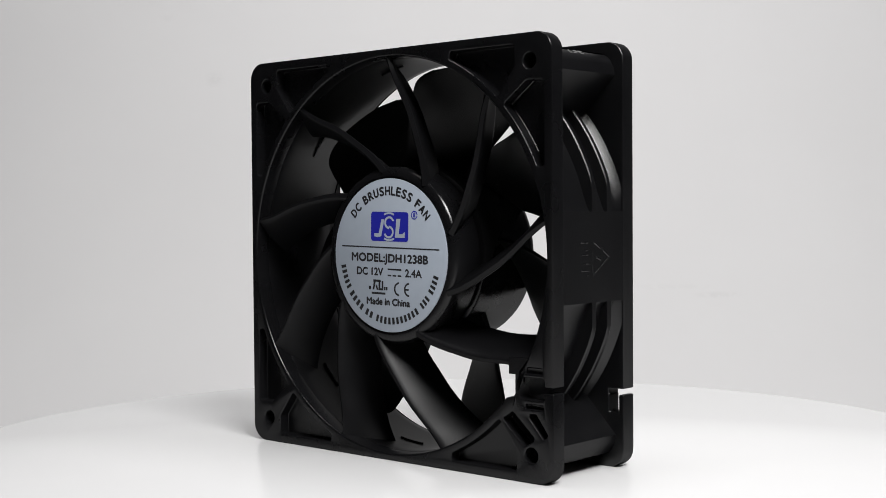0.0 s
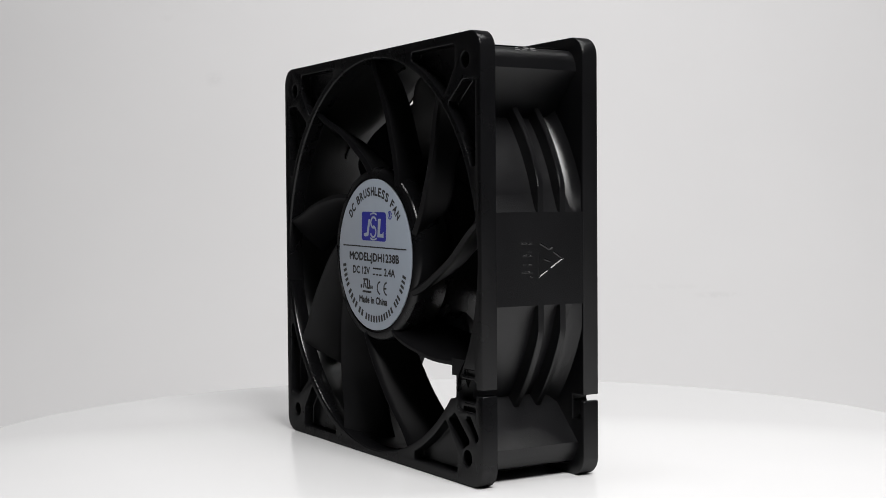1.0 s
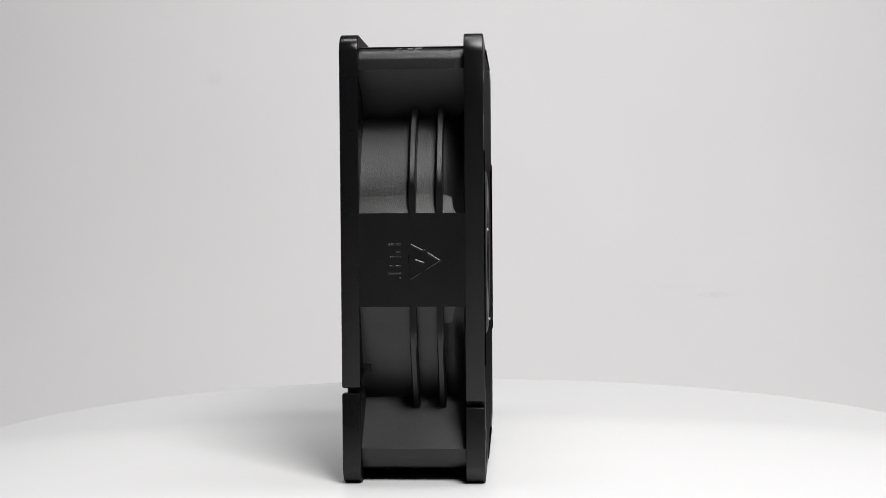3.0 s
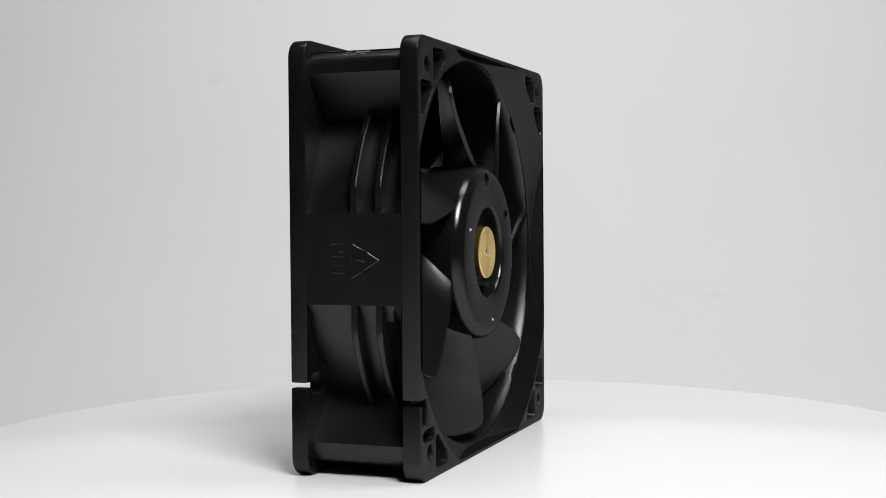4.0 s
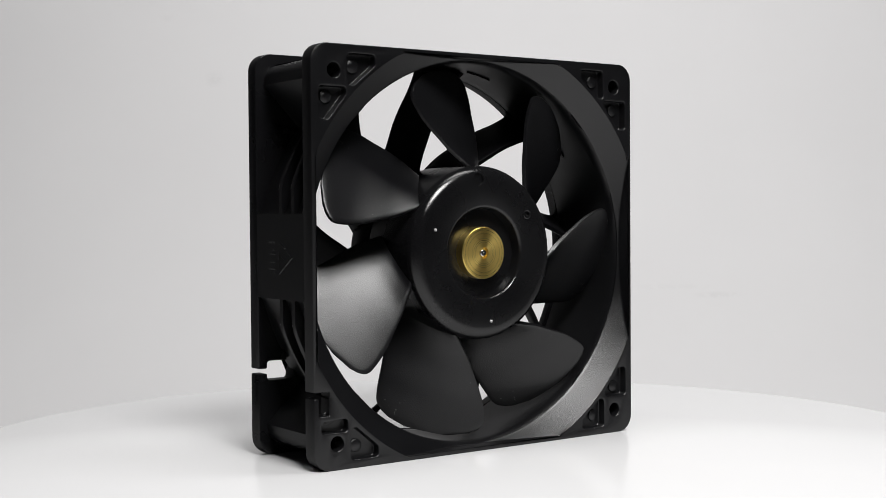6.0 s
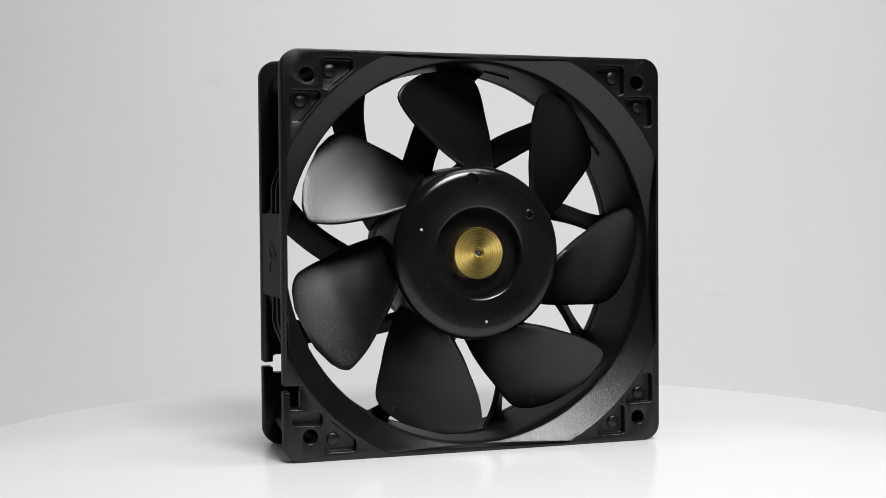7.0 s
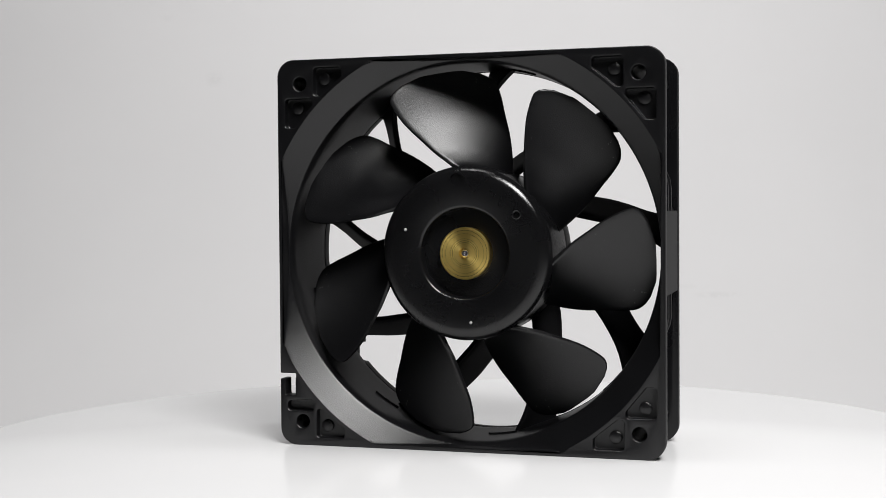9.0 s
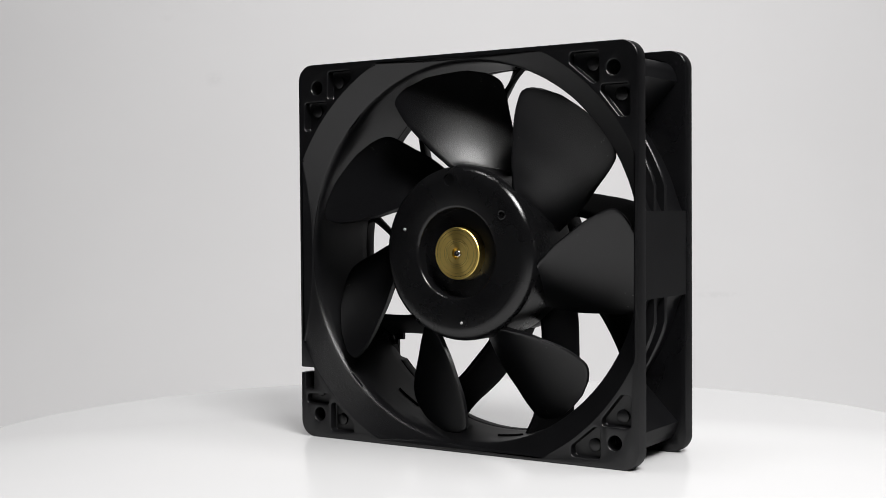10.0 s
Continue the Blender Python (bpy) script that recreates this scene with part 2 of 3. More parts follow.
def turntable():
    root = new("turntable")
    tagged(root, "round white glossy acrylic turntable turning under the fan", "turntable")
    edge = [(0, -6), (163.5, -6), (164.6, -5.5), (165, -4.5), (165, -1.2), (164.6, -0.35), (163.6, 0), (0, 0)]
    link("platter", turned(edge, 160, (0, 0)), M_TABLE, root)
    link("plinth", turned([(0, -130), (118, -130), (118, -30), (112, -24), (60, -6.5), (0, -6.5)], 64, (0, 0)), M_TABLE, root)
    for ob in root.children:  # the profiles run along y: stand them up
        ob.data.transform(Matrix.Rotation(radians(90), 4, "X"))
    return root


# ---------------------------------------------------------------- the fan's frame
OUTLINE = rounded([(-60, 0), (60, 0), (60, 120), (-60, 120)], 5.2, 8)


def rim_pocket(sx, sz, flip):
    """The hollow between a corner's screw boss, the outer edge, the inlet's thin rim and the corner's middle rib."""
    arc = [radians(66.2 - 19.8 * i / 9) for i in range(10)]
    pts = [(47.4, 51.4), (47.4, 57.2), (24.6, 57.2)] + [(60.1 * math.cos(a), 60.1 * math.sin(a)) for a in arc]
    pts = [(v, u) for u, v in pts][::-1] if flip else pts
    return rounded(ordered(pts, sx, sz), 0.9, 3)


def front_flange(root):
    cutters = [loft([(58.1, -0.6), (57.8, 0.8), (57.6, 2.5), (57.5, 5.6)], 58.6)]
    for sx in (-1, 1):
        for sz in (-1, 1):
            cutters.append(prism(disc(*corner(52.5, 52.5, sx, sz), 2.15), -1, 6))
            for flip in (0, 1):
                if (sx, sz, flip) != (1, -1, 1):
                    cutters.append(prism(rim_pocket(sx, sz, flip), -1, 3.4))
    # the corner with the cable's way out: two deep troughs beside the screw hole, the opening with its slit, and shallow notches
    for tri in ([(42.6, 43.4), (46.2, 41.2), (53.9, 48.2), (50.2, 50.3)], [(51.0, 41.6), (54.1, 41.4), (58.0, 46.5), (56.8, 48.1)]):
        cutters.append(prism(rounded(ordered(tri, 1, -1), 0.6, 3), -1, 3.9))
    cutters.append(prism([(42.0, 22.2), (44.9, 22.5), (47.2, 23.2), (47.2, 28.9), (42.0, 28.9)], -1, 6))
    cutters.append(prism([(55.5, 24.5), (62, 24.5), (62, 26.0), (55.5, 26.0)], -1, 6))
    cutters.append(prism(rounded([(48.4, 22.5), (57.0, 22.5), (57.0, 28.3), (48.4, 28.3)], 1.0, 3), -1, 6))
    cutters.append(prism(rounded([(51.0, 29.4), (56.2, 29.4), (56.2, 31.0), (51.0, 31.0)], 0.4, 3), -1, 0.9))
    cutters.append(prism(rounded([(50.6, 20.0), (56.6, 20.0), (56.6, 21.2), (50.6, 21.2)], 0.3, 3), -1, 1.4))
    me = carve(prism(OUTLINE, 0, 4.9), cutters, 0.42)
    return link_mesh("front_flange", me, M_GLOSS, root, smooth=26)


def rear_flange(root):
    cone = [(57.6, 31.5)] + [(58.2 + 8.2 * i / 8, 32.8 + 5.8 * i / 8) for i in range(9)]
    cutters = [loft(cone, 58.75)]
    for sx in (-1, 1):
        for sz in (-1, 1):
            cutters.append(prism(disc(*corner(52.5, 52.5, sx, sz), 2.15), 32, 39))
            for flip in (0, 1):
                tri = [(38.8, 57.5), (48.0, 57.5), (48.0, 48.6), (46.0, 48.5), (38.8, 54.4)]
                tri = [(v, u) for u, v in tri][::-1] if flip else tri
                if flip and (sx, sz) == (1, -1):  # beside the cable slot
                    tri = [(57.6, 46.2), (57.6, 49.2), (48.9, 49.4), (48.9, 45.6)]
                cutters.append(prism(rounded(ordered(tri, sx, sz), 1.1, 4), 35.2, 39))
    cutters.append(prism([(54.8, 20.7), (61, 20.7), (61, 22.4), (54.8, 22.4)], 32, 39))
    cutters.append(prism([(55.0, 15.6), (58.3, 15.6), (58.3, 22.4), (55.0, 22.4)], 32, 39))
    me = carve(prism(OUTLINE, 32.9, 38), cutters, 0.38)
    ob = link_mesh("rear_flange", me, M_FRAME, root, smooth=26)
    nib = turned([(0, 34.5), (0.35, 34.6), (0.5, 35.0), (0.5, 36.0), (0.3, 36.4), (0, 36.5)], 12, (-35.2, 120.0))
    link("moulding_nib", nib, M_PIN, ob, "tiny pale burr left by the mould")
    for sx in (-1, 1):
        for sz in (-1, 1):
            for c in ((45.2, 54.0), (54.0, 45.2)):
                x, z = corner(*c, sx, sz)
                link("ejector_mark", turned([(0, 35.0), (1.9, 35.0), (1.9, 35.7), (1.6, 35.9), (0, 35.9)], 20, (x, z)), M_FRAME, ob)
    return ob


def duct(root):
    inner = [(58.3, 2.6), (57.7, 4.4), (57.6, 8), (57.9, 15), (57.9, 29), (58.1, 31.6)]
    outer = [(58.9, 32.7), (62.6, 32.7), (60.6, 31.2), (59.5, 29.4), (59.4, 26), (59.5, 3)]
    ob = link("duct", lathe(inner + outer, 160, clip=59.55), M_FRAME, root)
    for y in (18.0, 25.2):
        link("rib", lathe([(58.7, y), (62.9, y + 0.15), (63.2, y + 0.45), (63.2, y + 1.65), (62.9, y + 1.95), (58.7, y + 2.1)], 160, clip=59.7),
             M_FRAME, ob, smooth=20)
    return ob


def corner_posts(root):
    rng = random.Random(4)
    for sx in (-1, 1):
        for sz in (-1, 1):
            x, z = corner(52.5, 52.5, sx, sz)
            bm = lathe([(2.15, 4.8), (2.15, 33.0), (4.1, 33.0), (4.1, 4.8)], 32, (x, z))
            post = link("corner_post", bm, M_FRAME, root)
            bore = [(52.5 + 3.0 * math.cos(radians(a)), 52.5 + 3.0 * math.sin(radians(a))) for a in (110, 145, 185, 225, 265, 305, 340)]
            web = ordered([(56.9, 53.2), (57.3, 50.6), (45.4, 38.2), (43.0, 39.6), (39.6, 43.0), (38.2, 45.4), (50.6, 57.3), (53.2, 56.9)] + bore, sx, sz)
            link("web", prism(web, 4.8, 33.0), M_FRAME, post)
            if sx > 0 and sz > 0:  # the mould left a rough patch along its upper side
                scuff = bmesh.new()
                for k in range(16):
                    y, a, long = rng.uniform(13.5, 21.5), radians(rng.uniform(48, 80)), rng.uniform(0.5, 1.7)
                    ends = [(4.06, a - 0.03), (4.28, a), (4.06, a + 0.03)]
                    row = [[scuff.verts.new(((x + r * math.cos(b)) * MM, (y + d) * MM, (z + r * math.sin(b)) * MM)) for r, b in ends]
                           for d in (-long / 2, long / 2)]
                    for p, q in ((0, 1), (1, 2), (2, 0)):
                        scuff.faces.new((row[0][p], row[0][q], row[1][q], row[1][p]))
                    scuff.faces.new(row[0])
                    scuff.faces.new(row[1][::-1])
                link("scuff", scuff, M_SCUFF, post, "pale scuffed patch", smooth=0)


def side_panels(root):
    """Flat pads in the middle of each side, with hollowed ledges to the duct; the one beside the cable's exit is embossed."""
    side = [(58.9, -12.4), (59.9, -12.4), (59.9, 12.4), (58.9, 12.4), (58.1, 13.9), (57.3, 16.2), (56.3, 18.6)]
    side += [(math.sqrt(58.7 ** 2 - z * z) - 0.02, z) for z in (18.4, 15, 12, 9, 6, 3, 0, -3, -6, -9, -12, -15, -18.4)]
    side += [(56.3, -18.6), (57.3, -16.2), (58.1, -13.9)]
    made = []
    for k in range(4):
        a = radians(90 * k)
        c, s = math.cos(a), math.sin(a)
        pts = [(x * c - z * s, 60 + x * s + z * c) for x, z in side]
        made.append(link("side_panel", prism(pts, 4.7, 33.1), M_FRAME, root))
    panel = made[0]

    def emboss(name, pts):
        bm = bmesh.new()
        w = 0.42
        for (y0, z0), (y1, z1) in zip(pts, pts[1:]):
            d = Vector((y1 - y0, z1 - z0)).normalized()
            n = Vector((-d.y, d.x)) * w
            e = d * 0.12
            quad = [(y0 - e.x + n.x, z0 - e.y + n.y), (y1 + e.x + n.x, z1 + e.y + n.y), (y1 + e.x - n.x, z1 + e.y - n.y), (y0 - e.x - n.x, z0 - e.y - n.y)]
            top = [(y + 0.9 * (n.x if i in (2, 3) else -n.x), z + 0.9 * (n.y if i in (2, 3) else -n.y)) for i, (y, z) in enumerate(quad)]
            lo = [bm.verts.new((59.8 * MM, y * MM, z * MM)) for y, z in quad]
            hi = [bm.verts.new((60.1 * MM, y * MM, z * MM)) for y, z in top]
            bm.faces.new(hi)
            bm.faces.new(lo[::-1])
            for i in range(4):
                bm.faces.new((lo[i], lo[(i + 1) % 4], hi[(i + 1) % 4], hi[i]))
        link(name, bm, M_FRAME, panel, smooth=0)
    # the triangle of three bent arrows, pointing to the outlet
    emboss("recycling_mark", [(18.8, 64.0), (21.6, 62.5), (22.6, 62.6)])
    emboss("recycling_mark", [(23.2, 61.7), (26.2, 59.8), (23.4, 58.1), (22.4, 57.4)])
    emboss("recycling_mark", [(21.0, 56.6), (18.4, 55.0), (18.2, 57.8)])
    emboss("recycling_mark", [(18.2, 61.2), (18.2, 59.2)])
    emboss("recycling_mark", [(20.0, 59.9), (22.0, 59.2)])
    # the raised code beside it, which cannot be read
    for z, cuts in ((64.1, ((12.6, 14.2), (15.0, 15.9))), (62.0, ((14.8, 15.8),)), (60.8, ((13.2, 14.2), (15.0, 15.8))),
                    (58.4, ((13.2, 14.0), (14.8, 15.8))), (56.4, ((12.8, 16.0),)), (55.2, ((15.6, 16.0),))):
        for y0, y1 in cuts:
            emboss("raised_code", [(y0, z), (y1, z)])


def fin(r0, r1, edges, thick, nr=14, nc=9, sag=0.0):
    """A twisted blade from the hub to its tip. edges(r) gives its two edges as (angle in degrees, y); sag bows it along y."""
    def at(i, j):
        r = r0 + (r1 - r0) * i / nr
        (a0, y0), (a1, y1) = edges(r)
        c = 0.5 - 0.5 * math.cos(math.pi * j / nc)
        a = radians(a0 + (a1 - a0) * c)
        y = y0 + (y1 - y0) * c + sag * math.sin(math.pi * c)
        return Vector((r * math.cos(a), y, 60 + r * math.sin(a)))
    bm = bmesh.new()
    sheets = ([], [])
    for i in range(nr + 1):
        up, down = [], []
        for j in range(nc + 1):
            p = at(i, j)
            du = at(min(i + 1, nr), j) - at(max(i - 1, 0), j)
            dv = at(i, min(j + 1, nc)) - at(i, max(j - 1, 0))
            n = du.cross(dv).normalized()
            c = j / nc
            w = thick / 2 * (0.6 + 0.4 * math.sin(math.pi * min(max(c, 0.0), 1.0)) ** 0.5) * (1.25 - 0.35 * i / nr)
            up.append(bm.verts.new((p + n * w) * MM))
            down.append(bm.verts.new((p - n * w) * MM))
        sheets[0].append(up)
        sheets[1].append(down)
    for k, sheet in enumerate(sheets):
        for i in range(nr):
            for j in range(nc):
                q = (sheet[i][j], sheet[i + 1][j], sheet[i + 1][j + 1], sheet[i][j + 1])
                bm.faces.new(q if k == 0 else q[::-1])
    up, down = sheets
    rim = [(i, 0) for i in range(nr)] + [(nr, j) for j in range(nc)] + [(i, nc) for i in range(nr, 0, -1)] + [(0, j) for j in range(nc, 0, -1)]
    for (a, b), (c, d) in zip(rim, rim[1:] + rim[:1]):
        bm.faces.new((up[a][b], down[a][b], down[c][d], up[c][d]))
    return bm


VANE = [(24, 22), (27, 26.5), (35, 37.0), (42, 43.3), (50, 49.7), (58, 55.0)]


def vane_edges(r):
    a = table(VANE, r)
    half = math.degrees((3.6 + 0.05 * max(0.0, r - 50) ** 1.7) / r)
    return (a - half, 0.9), (a + half, 13.2)


def stator(root):
    base = link("motor_base", turned([(0, 12), (22, 12), (25.6, 11.5), (25.9, 10), (25.9, 2.6), (25.4, 1.5), (24.4, 0.95), (23.2, 0.9), (23.1, 1.25), (0, 1.25)], 96),
                M_GLOSS, root, "black round motor base between the vanes")
    first = link("vane", fin(24.6, 58.2, vane_edges, 2.0, 14, 8, -0.6), M_VANE, base, smooth=50)
    for k in range(1, 9):
        ob = new("vane", first.data)
        ob.parent = base
        ob.matrix_basis = Matrix.Translation((0, 0, 60 * MM)) @ Matrix.Rotation(radians(-40 * k), 4, "Y") @ Matrix.Translation((0, 0, -60 * MM))
    ridge = bmesh.new()
    arc = [radians(99.0 + 9.0 * i / 6) for i in range(7)]
    prism([(57.35 * math.cos(a), 60 + 57.35 * math.sin(a)) for a in arc] + [(58.1 * math.cos(a), 60 + 58.1 * math.sin(a)) for a in arc[::-1]], 16.8, 17.25, ridge)
    first_ridge = link("mould_ridge", ridge, M_GLOSS, base, smooth=0)
    for k in range(1, 9):
        ob = new("mould_ridge", first_ridge.data)
        ob.parent = base
        ob.matrix_basis = Matrix.Translation((0, 0, 60 * MM)) @ Matrix.Rotation(radians(-40 * k), 4, "Y") @ Matrix.Translation((0, 0, -60 * MM))
    # the cable's guide inside the duct
    guide = prism([(45.0, 33.4), (45.0, 28.9), (47.2, 28.9), (47.2, 23.2), (48.3, 23.2), (48.3, 29.4), (51.6, 33.4)], 0.1, 1.5)
    link("cable_guide", guide, M_GLOSS, base, smooth=0)
    link("cable_clip", prism([(49.6, 29.4), (52.4, 29.4), (52.4, 31.6), (49.6, 31.6)], 4.7, 7.0), M_GLOSS, base, smooth=0)
    return base


# ---------------------------------------------------------------- the label
def words(name, text, height, m, parent, material, width=0.0, bold=0.0):
    """Flat letters with capitals of that height in mm, drawn to a width where one is given."""
    cu = bpy.data.curves.new("words", "FONT")
    cu.body, cu.size, cu.align_x, cu.align_y, cu.resolution_u = text, 10.0, "CENTER", "CENTER", 3
    tmp = new("words", cu)
    deps = bpy.context.evaluated_depsgraph_get()
    deps.update()
    me = bpy.data.meshes.new_from_object(tmp.evaluated_get(deps))
    bpy.data.objects.remove(tmp)
    bpy.data.curves.remove(cu)
    xs = [v.co.x for v in me.vertices]
    k = height * MM / 7.0
    kx = width * MM / (max(xs) - min(xs)) if width else k
    me.transform(Matrix.Diagonal((kx, k, k, 1)) @ Matrix.Translation((-(max(xs) + min(xs)) / 2, 0, 0)))
    if bold:  # a heavier stroke: the letters again, a hair to each side
        heavy = bmesh.new()
        for i, (dx, dy) in enumerate(((0, 0), (bold, 0), (-bold, 0), (0, bold), (0, -bold))):
            copy = me.copy()
            copy.transform(Matrix.Translation((dx * MM, dy * MM, -0.004 * i * MM)))
            heavy.from_mesh(copy)
            bpy.data.meshes.remove(copy)
        heavy.to_mesh(me)
        heavy.free()
    return link_mesh(name, me, material, parent, smooth=0, at=m)


PRINT_Y = 0.78


def printed_at(x, z, turn=0.0):
    return Matrix.Translation((x * MM, PRINT_Y * MM, (60 + z) * MM)) @ Matrix.Rotation(radians(turn), 4, "Y") @ Matrix.Rotation(radians(90), 4, "X")


def flat(name, outlines, parent, material, y=PRINT_Y):
    bm = bmesh.new()
    for pts in outlines:
        prism([(x, 60 + z) for x, z in pts], y, y + 0.02, bm)
    return link(name, bm, material, parent, smooth=0)


def bar(x0, x1, z0, z1):
    return [(x0, z0), (x1, z0), (x1, z1), (x0, z1)]


def arc_band(r0, r1, a0, a1, n=14):
    a = [radians(a0 + (a1 - a0) * i / n) for i in range(n + 1)]
    return [(r1 * math.cos(t), r1 * math.sin(t)) for t in a] + [(r0 * math.cos(t), r0 * math.sin(t)) for t in a[::-1]]


def shifted(pts, x, z, k=1.0):
    return [(x + k * a, z + k * b) for a, b in pts]


def rating_label(root):
    lab = link("rating_label", turned([(0, 0.82), (22.3, 0.82), (22.5, 0.9), (22.5, 1.26), (0, 1.26)], 96), M_LABEL, root,
               "round silver rating label with black and blue print")
    # the arched heading, letter by letter
    text = "DC BRUSHLESS FAN"
    wide = {" ": 0.62, "L": 0.9, "E": 0.95, "F": 0.92}
    total = sum(wide.get(c, 1.0) for c in text)
    pos = 0.0
    for c in text:
        w = wide.get(c, 1.0)
        a = 143.5 - 108.0 * (pos + w / 2) / total
        pos += w
        if c != " ":
            words("printed_letter", c, 2.5, printed_at(18.7 * math.cos(radians(a)), 18.7 * math.sin(radians(a)), 90 - a), lab, M_INK, 1.75 * w, 0.14)
    # the maker's name below, as plain bars
    for a0, a1 in ((190.5, 214), (216.5, 238.5), (241, 252), (254.8, 308.5), (312, 325), (328, 346)):
        n = max(2, round((a1 - a0) / 4.9))
        step = (a1 - a0) / n
        for i in range(n):
            flat("printed_bar", [arc_band(18.2, 20.2, a0 + step * i, a0 + step * (i + 0.56), 3)], lab, M_INK)
    flat("printed_rule", [bar(-19.6, 19.6, 2.05, 2.42)], lab, M_INK)
    words("printed_line", "MODEL:JDH1238B", 2.35, printed_at(0.0, -0.95), lab, M_INK, 30.6, 0.15)
    words("printed_line", "DC 12V", 2.15, printed_at(-7.8, -5.05), lab, M_INK, 10.7, 0.13)
    words("printed_line", "2.4A", 2.15, printed_at(9.7, -5.05), lab, M_INK, 6.4, 0.13)
    for dims in ((-0.5, 4.9, -4.3, -3.85), (-0.5, 0.9, -6.1, -5.65), (1.5, 2.9, -6.1, -5.65), (3.5, 4.9, -6.1, -5.65)):
        flat("current_sign", [bar(*dims)], lab, M_INK)
    # approval marks
    flat("approval_mark", [[(-6.6, -10.3), (-6.0, -10.3), (-5.4, -7.9), (-6.2, -7.9)], [(-5.0, -10.3), (-4.2, -10.3), (-5.0, -8.8), (-5.4, -8.8)], [(-6.4, -7.3), (-3.4, -7.3), (-3.2, -7.95), (-6.4, -7.95)],
                           bar(-4.2, -3.5, -10.2, -7.5), bar(-2.9, -2.3, -10.2, -7.6), bar(-4.2, -2.3, -10.4, -9.8), bar(-8.2, -7.3, -10.3, -9.3),
                           bar(-2.0, -1.4, -10.3, -9.3), bar(-1.2, -0.6, -10.3, -9.3)], lab, M_INK)
    flat("printed_bar", [bar(-7.0, -1.4, -11.6, -11.0)], lab, M_INK)
    flat("conformity_mark", [shifted(arc_band(1.5, 2.05, 92, 268), 4.1, -9.7), shifted(arc_band(1.5, 2.05, 92, 268), 8.1, -9.7), bar(6.4, 7.9, -9.95, -9.45)],
         lab, M_INK)
    words("printed_line", "Made in China", 2.0, printed_at(-0.3, -13.75), lab, M_INK, 17.3, 0.14)
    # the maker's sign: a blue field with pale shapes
    field = flat("maker_sign", [rounded([(-7.4, 4.1), (7.6, 4.1), (7.6, 12.7), (-7.4, 12.7)], 0.9, 4)], lab, M_BLUE)
    y = PRINT_Y - 0.03
    pale = [[(-4.6, 5.2), (-3.0, 5.4), (-1.9, 10.2), (-2.9, 10.2), (-3.9, 6.3), (-5.6, 6.2), (-5.5, 5.4)], [(2.0, 5.2), (5.4, 5.2), (5.4, 6.9), (4.6, 6.2), (3.3, 6.2), (3.9, 10.4), (2.4, 10.4)]]
    pale += [shifted(arc_band(1.2, 1.8, 20, 270), -0.1, 9.3), shifted(arc_band(1.2, 1.8, -160, 90), -0.3, 6.7),
             shifted(arc_band(3.5, 4.0, 62, 118), -0.2, 8.2), shifted(arc_band(3.5, 4.0, 242, 298), -0.2, 8.2)]
    flat("pale_shape", [[(0.15 + 1.12 * a, 8.4 + 1.05 * (b - 8.2)) for a, b in p] for p in pale], field, M_LABEL, y)
    flat("registered_mark", [shifted(arc_band(0.95, 1.25, 0, 350, 24), 9.9, 11.9), bar(9.5, 9.8, 11.3, 12.5), shifted(arc_band(0.2, 0.5, -90, 90, 6), 9.8, 12.2), bar(10.0, 10.3, 11.3, 11.8)],
         lab, M_BLUE)
    mid = Matrix.Translation((0, 0, 60 * MM))
    lab.matrix_basis = mid @ Matrix.Rotation(radians(1.1), 4, "Y") @ mid.inverted()  # stuck on a little askew
    return lab


# ---------------------------------------------------------------- the rotor
REAR = [(25, 36.0), (26.5, 30.5), (28, 27.2), (32, 20.9), (37, 16.4), (43, 12.7), (49, 11.1), (56.2, 11.0)]
FRONT = [(25, 64.0), (28, 60.9), (32, 57.8), (37, 54.1), (43, 49.9), (49, 46.9), (56.2, 43.0)]
ROUNDING = [(25, 0), (51.5, 0), (53, 0.6), (54.4, 2.4), (55.4, 5.2), (55.9, 7.6), (56.2, 10.5)]


def blade_edges(r):
    """The two edges on one screw-like sheet; towards the tip both give way, which rounds the corners."""
    a0, a1, cut = table(REAR, r), table(FRONT, r), table(ROUNDING, r)
    fall = 15.2 / (a1 - a0)
    return (a0 + cut, 34.6 - fall * cut), (a1 - 0.8 * cut, 19.4 + fall * 0.8 * cut)


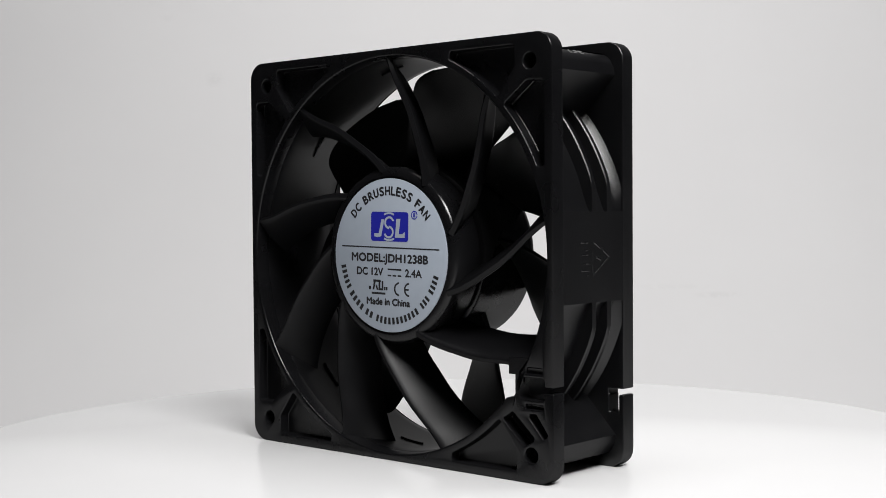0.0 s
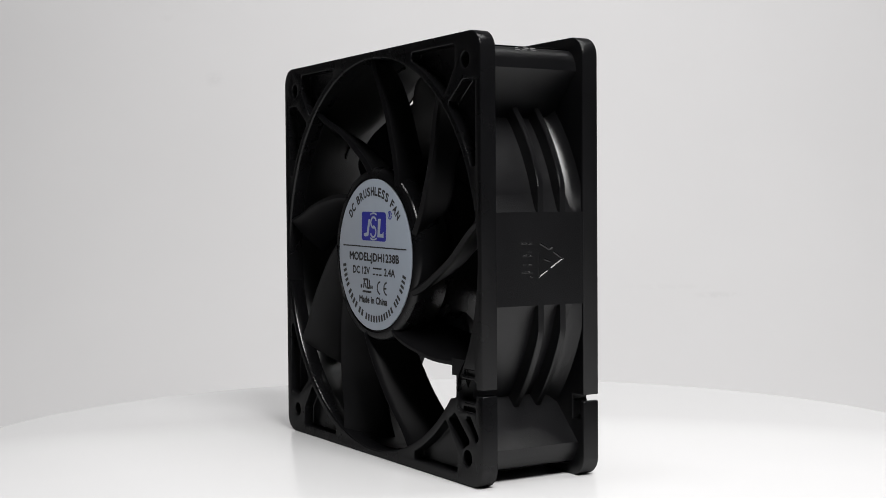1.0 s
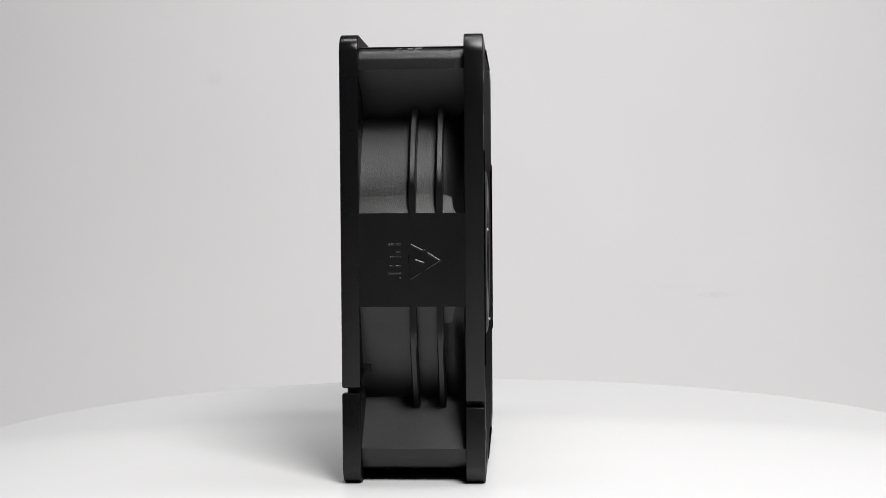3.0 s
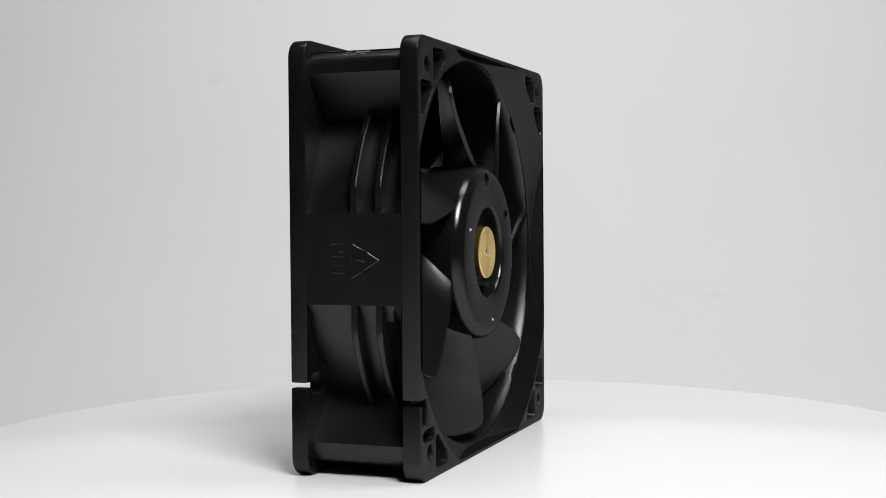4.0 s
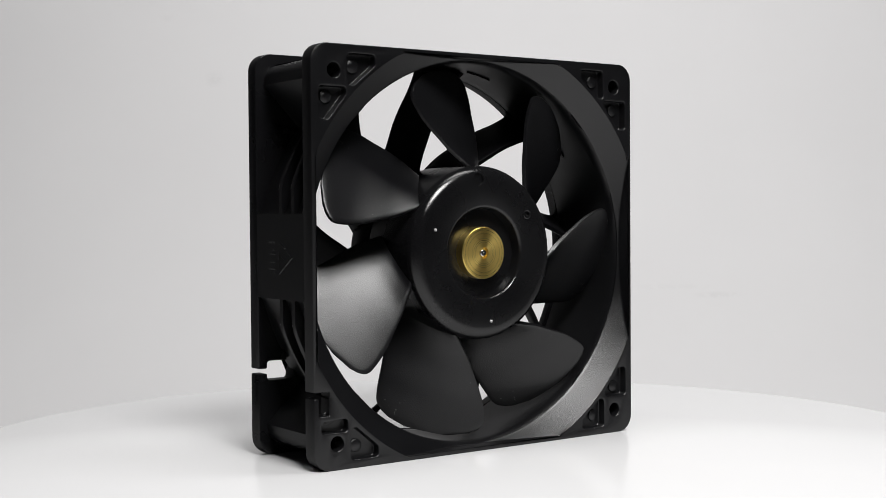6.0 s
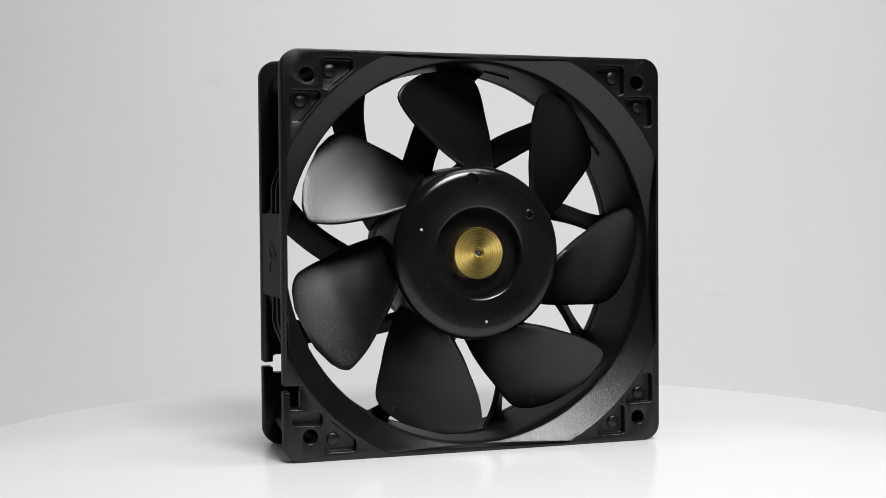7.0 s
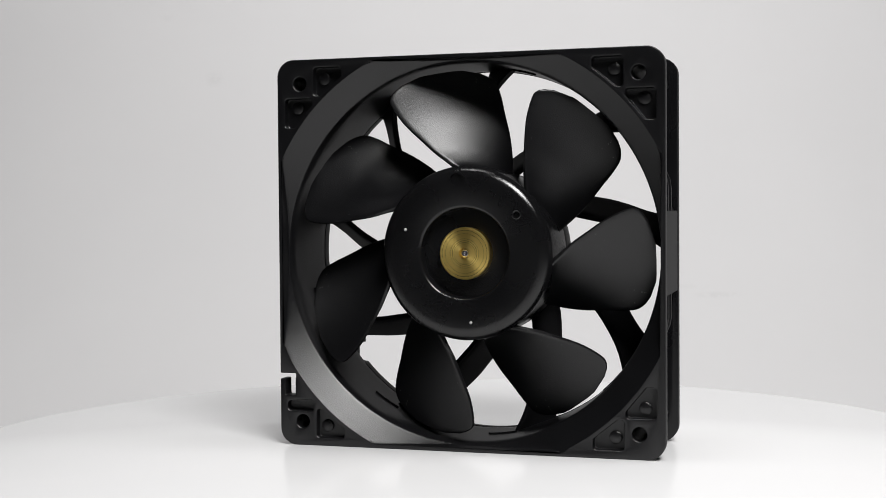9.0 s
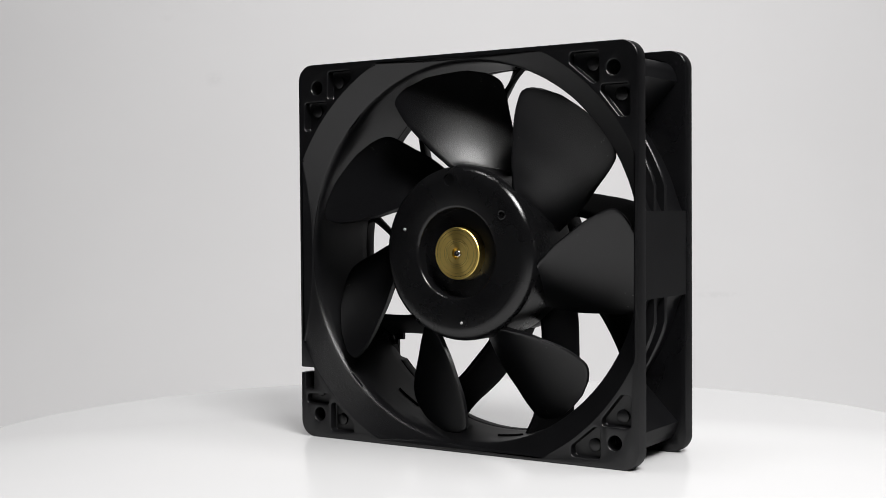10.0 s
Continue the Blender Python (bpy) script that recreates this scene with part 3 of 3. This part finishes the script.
def rotor(root):
    profile = [(0, 12.6), (24.6, 12.6), (26.2, 13.2), (26.5, 14.2), (26.5, 34.2), (26.35, 35.2), (25.9, 36.2), (25.2, 37.0), (24.3, 37.55), (23.2, 37.85), (22.4, 37.9),
               (14.6, 37.9), (14.1, 37.75), (13.75, 37.4), (13.55, 36.8), (13.4, 33.8), (0, 33.8)]
    me = carve(turned(profile, 128), [prism(disc(2.3, 82.3, 1.9, 28), 37.0, 39), prism(disc(-16.19, 71.67, 0.8, 16), 37.4, 39)])
    hub = link_mesh("rotor", me, M_HUB, root, "black seven-bladed rotor with a round hub")
    first = link("blade", fin(25.2, 56.2, blade_edges, 1.5, 34, 14, 0.25), M_ROTOR, hub, smooth=55)
    for k in range(1, 7):
        ob = new("blade", first.data)
        ob.parent = hub
        ob.matrix_basis = Matrix.Translation((0, 0, 60 * MM)) @ Matrix.Rotation(radians(-360 / 7 * k), 4, "Y") @ Matrix.Translation((0, 0, -60 * MM))
    at = Matrix.Translation((0, 0, 60 * MM))
    brass = link("brass_bush", turned([(0, 33.7), (7.9, 33.7), (7.9, 36.95), (7.65, 37.25), (1.75, 37.25), (1.55, 36.2), (0, 36.2)], 96, (0, 0)), M_BRASS, hub,
                 "turned brass bush in the hub's recess", at=at)
    link("shaft", turned([(0, 36.0), (1.1, 36.0), (1.1, 36.95), (0.85, 37.2), (0.35, 37.2), (0.3, 36.9), (0, 36.8)], 32, (0, 0)), M_STEEL, brass, "polished steel shaft end", smooth=20)
    # moulded marks on the hub's face
    for x, z in ((18.36, 67.25), (-2.02, 39.19)):
        link("pip", turned([(0, 37.8), (0.45, 37.8), (0.43, 38.2), (0.25, 38.4), (0, 38.45)], 16, (x, z)), M_PIN, hub, "tiny pale pin head")
    link("gate_mark", lathe([(0.9, 37.8), (1.5, 37.8), (1.5, 38.1), (1.25, 38.2), (0.9, 38.1)], 24, (-16.19, 71.67)), M_HUB, hub)
    return hub


def cooling_fan():
    root = new("cooling_fan")
    tagged(root, "black square axial cooling fan standing on the white turntable", "cooling fan")
    front_flange(root)
    rear_flange(root)
    duct(root)
    corner_posts(root)
    side_panels(root)
    stator(root)
    rating_label(root)
    rotor(root)
    return root


studio()
platter = turntable()
fan = cooling_fan()


def motions():
    turns = [(0.5 * i, a) for i, a in enumerate(TURN)]
    spin = [(t, pose(0, 0, 0, 0, 0, a)) for t, a in turns]
    walk(platter, spin)
    walk(fan, [(t, m @ pose(OFFSET[0] * MM, OFFSET[1] * MM, 0)) for t, m in spin])


motions()
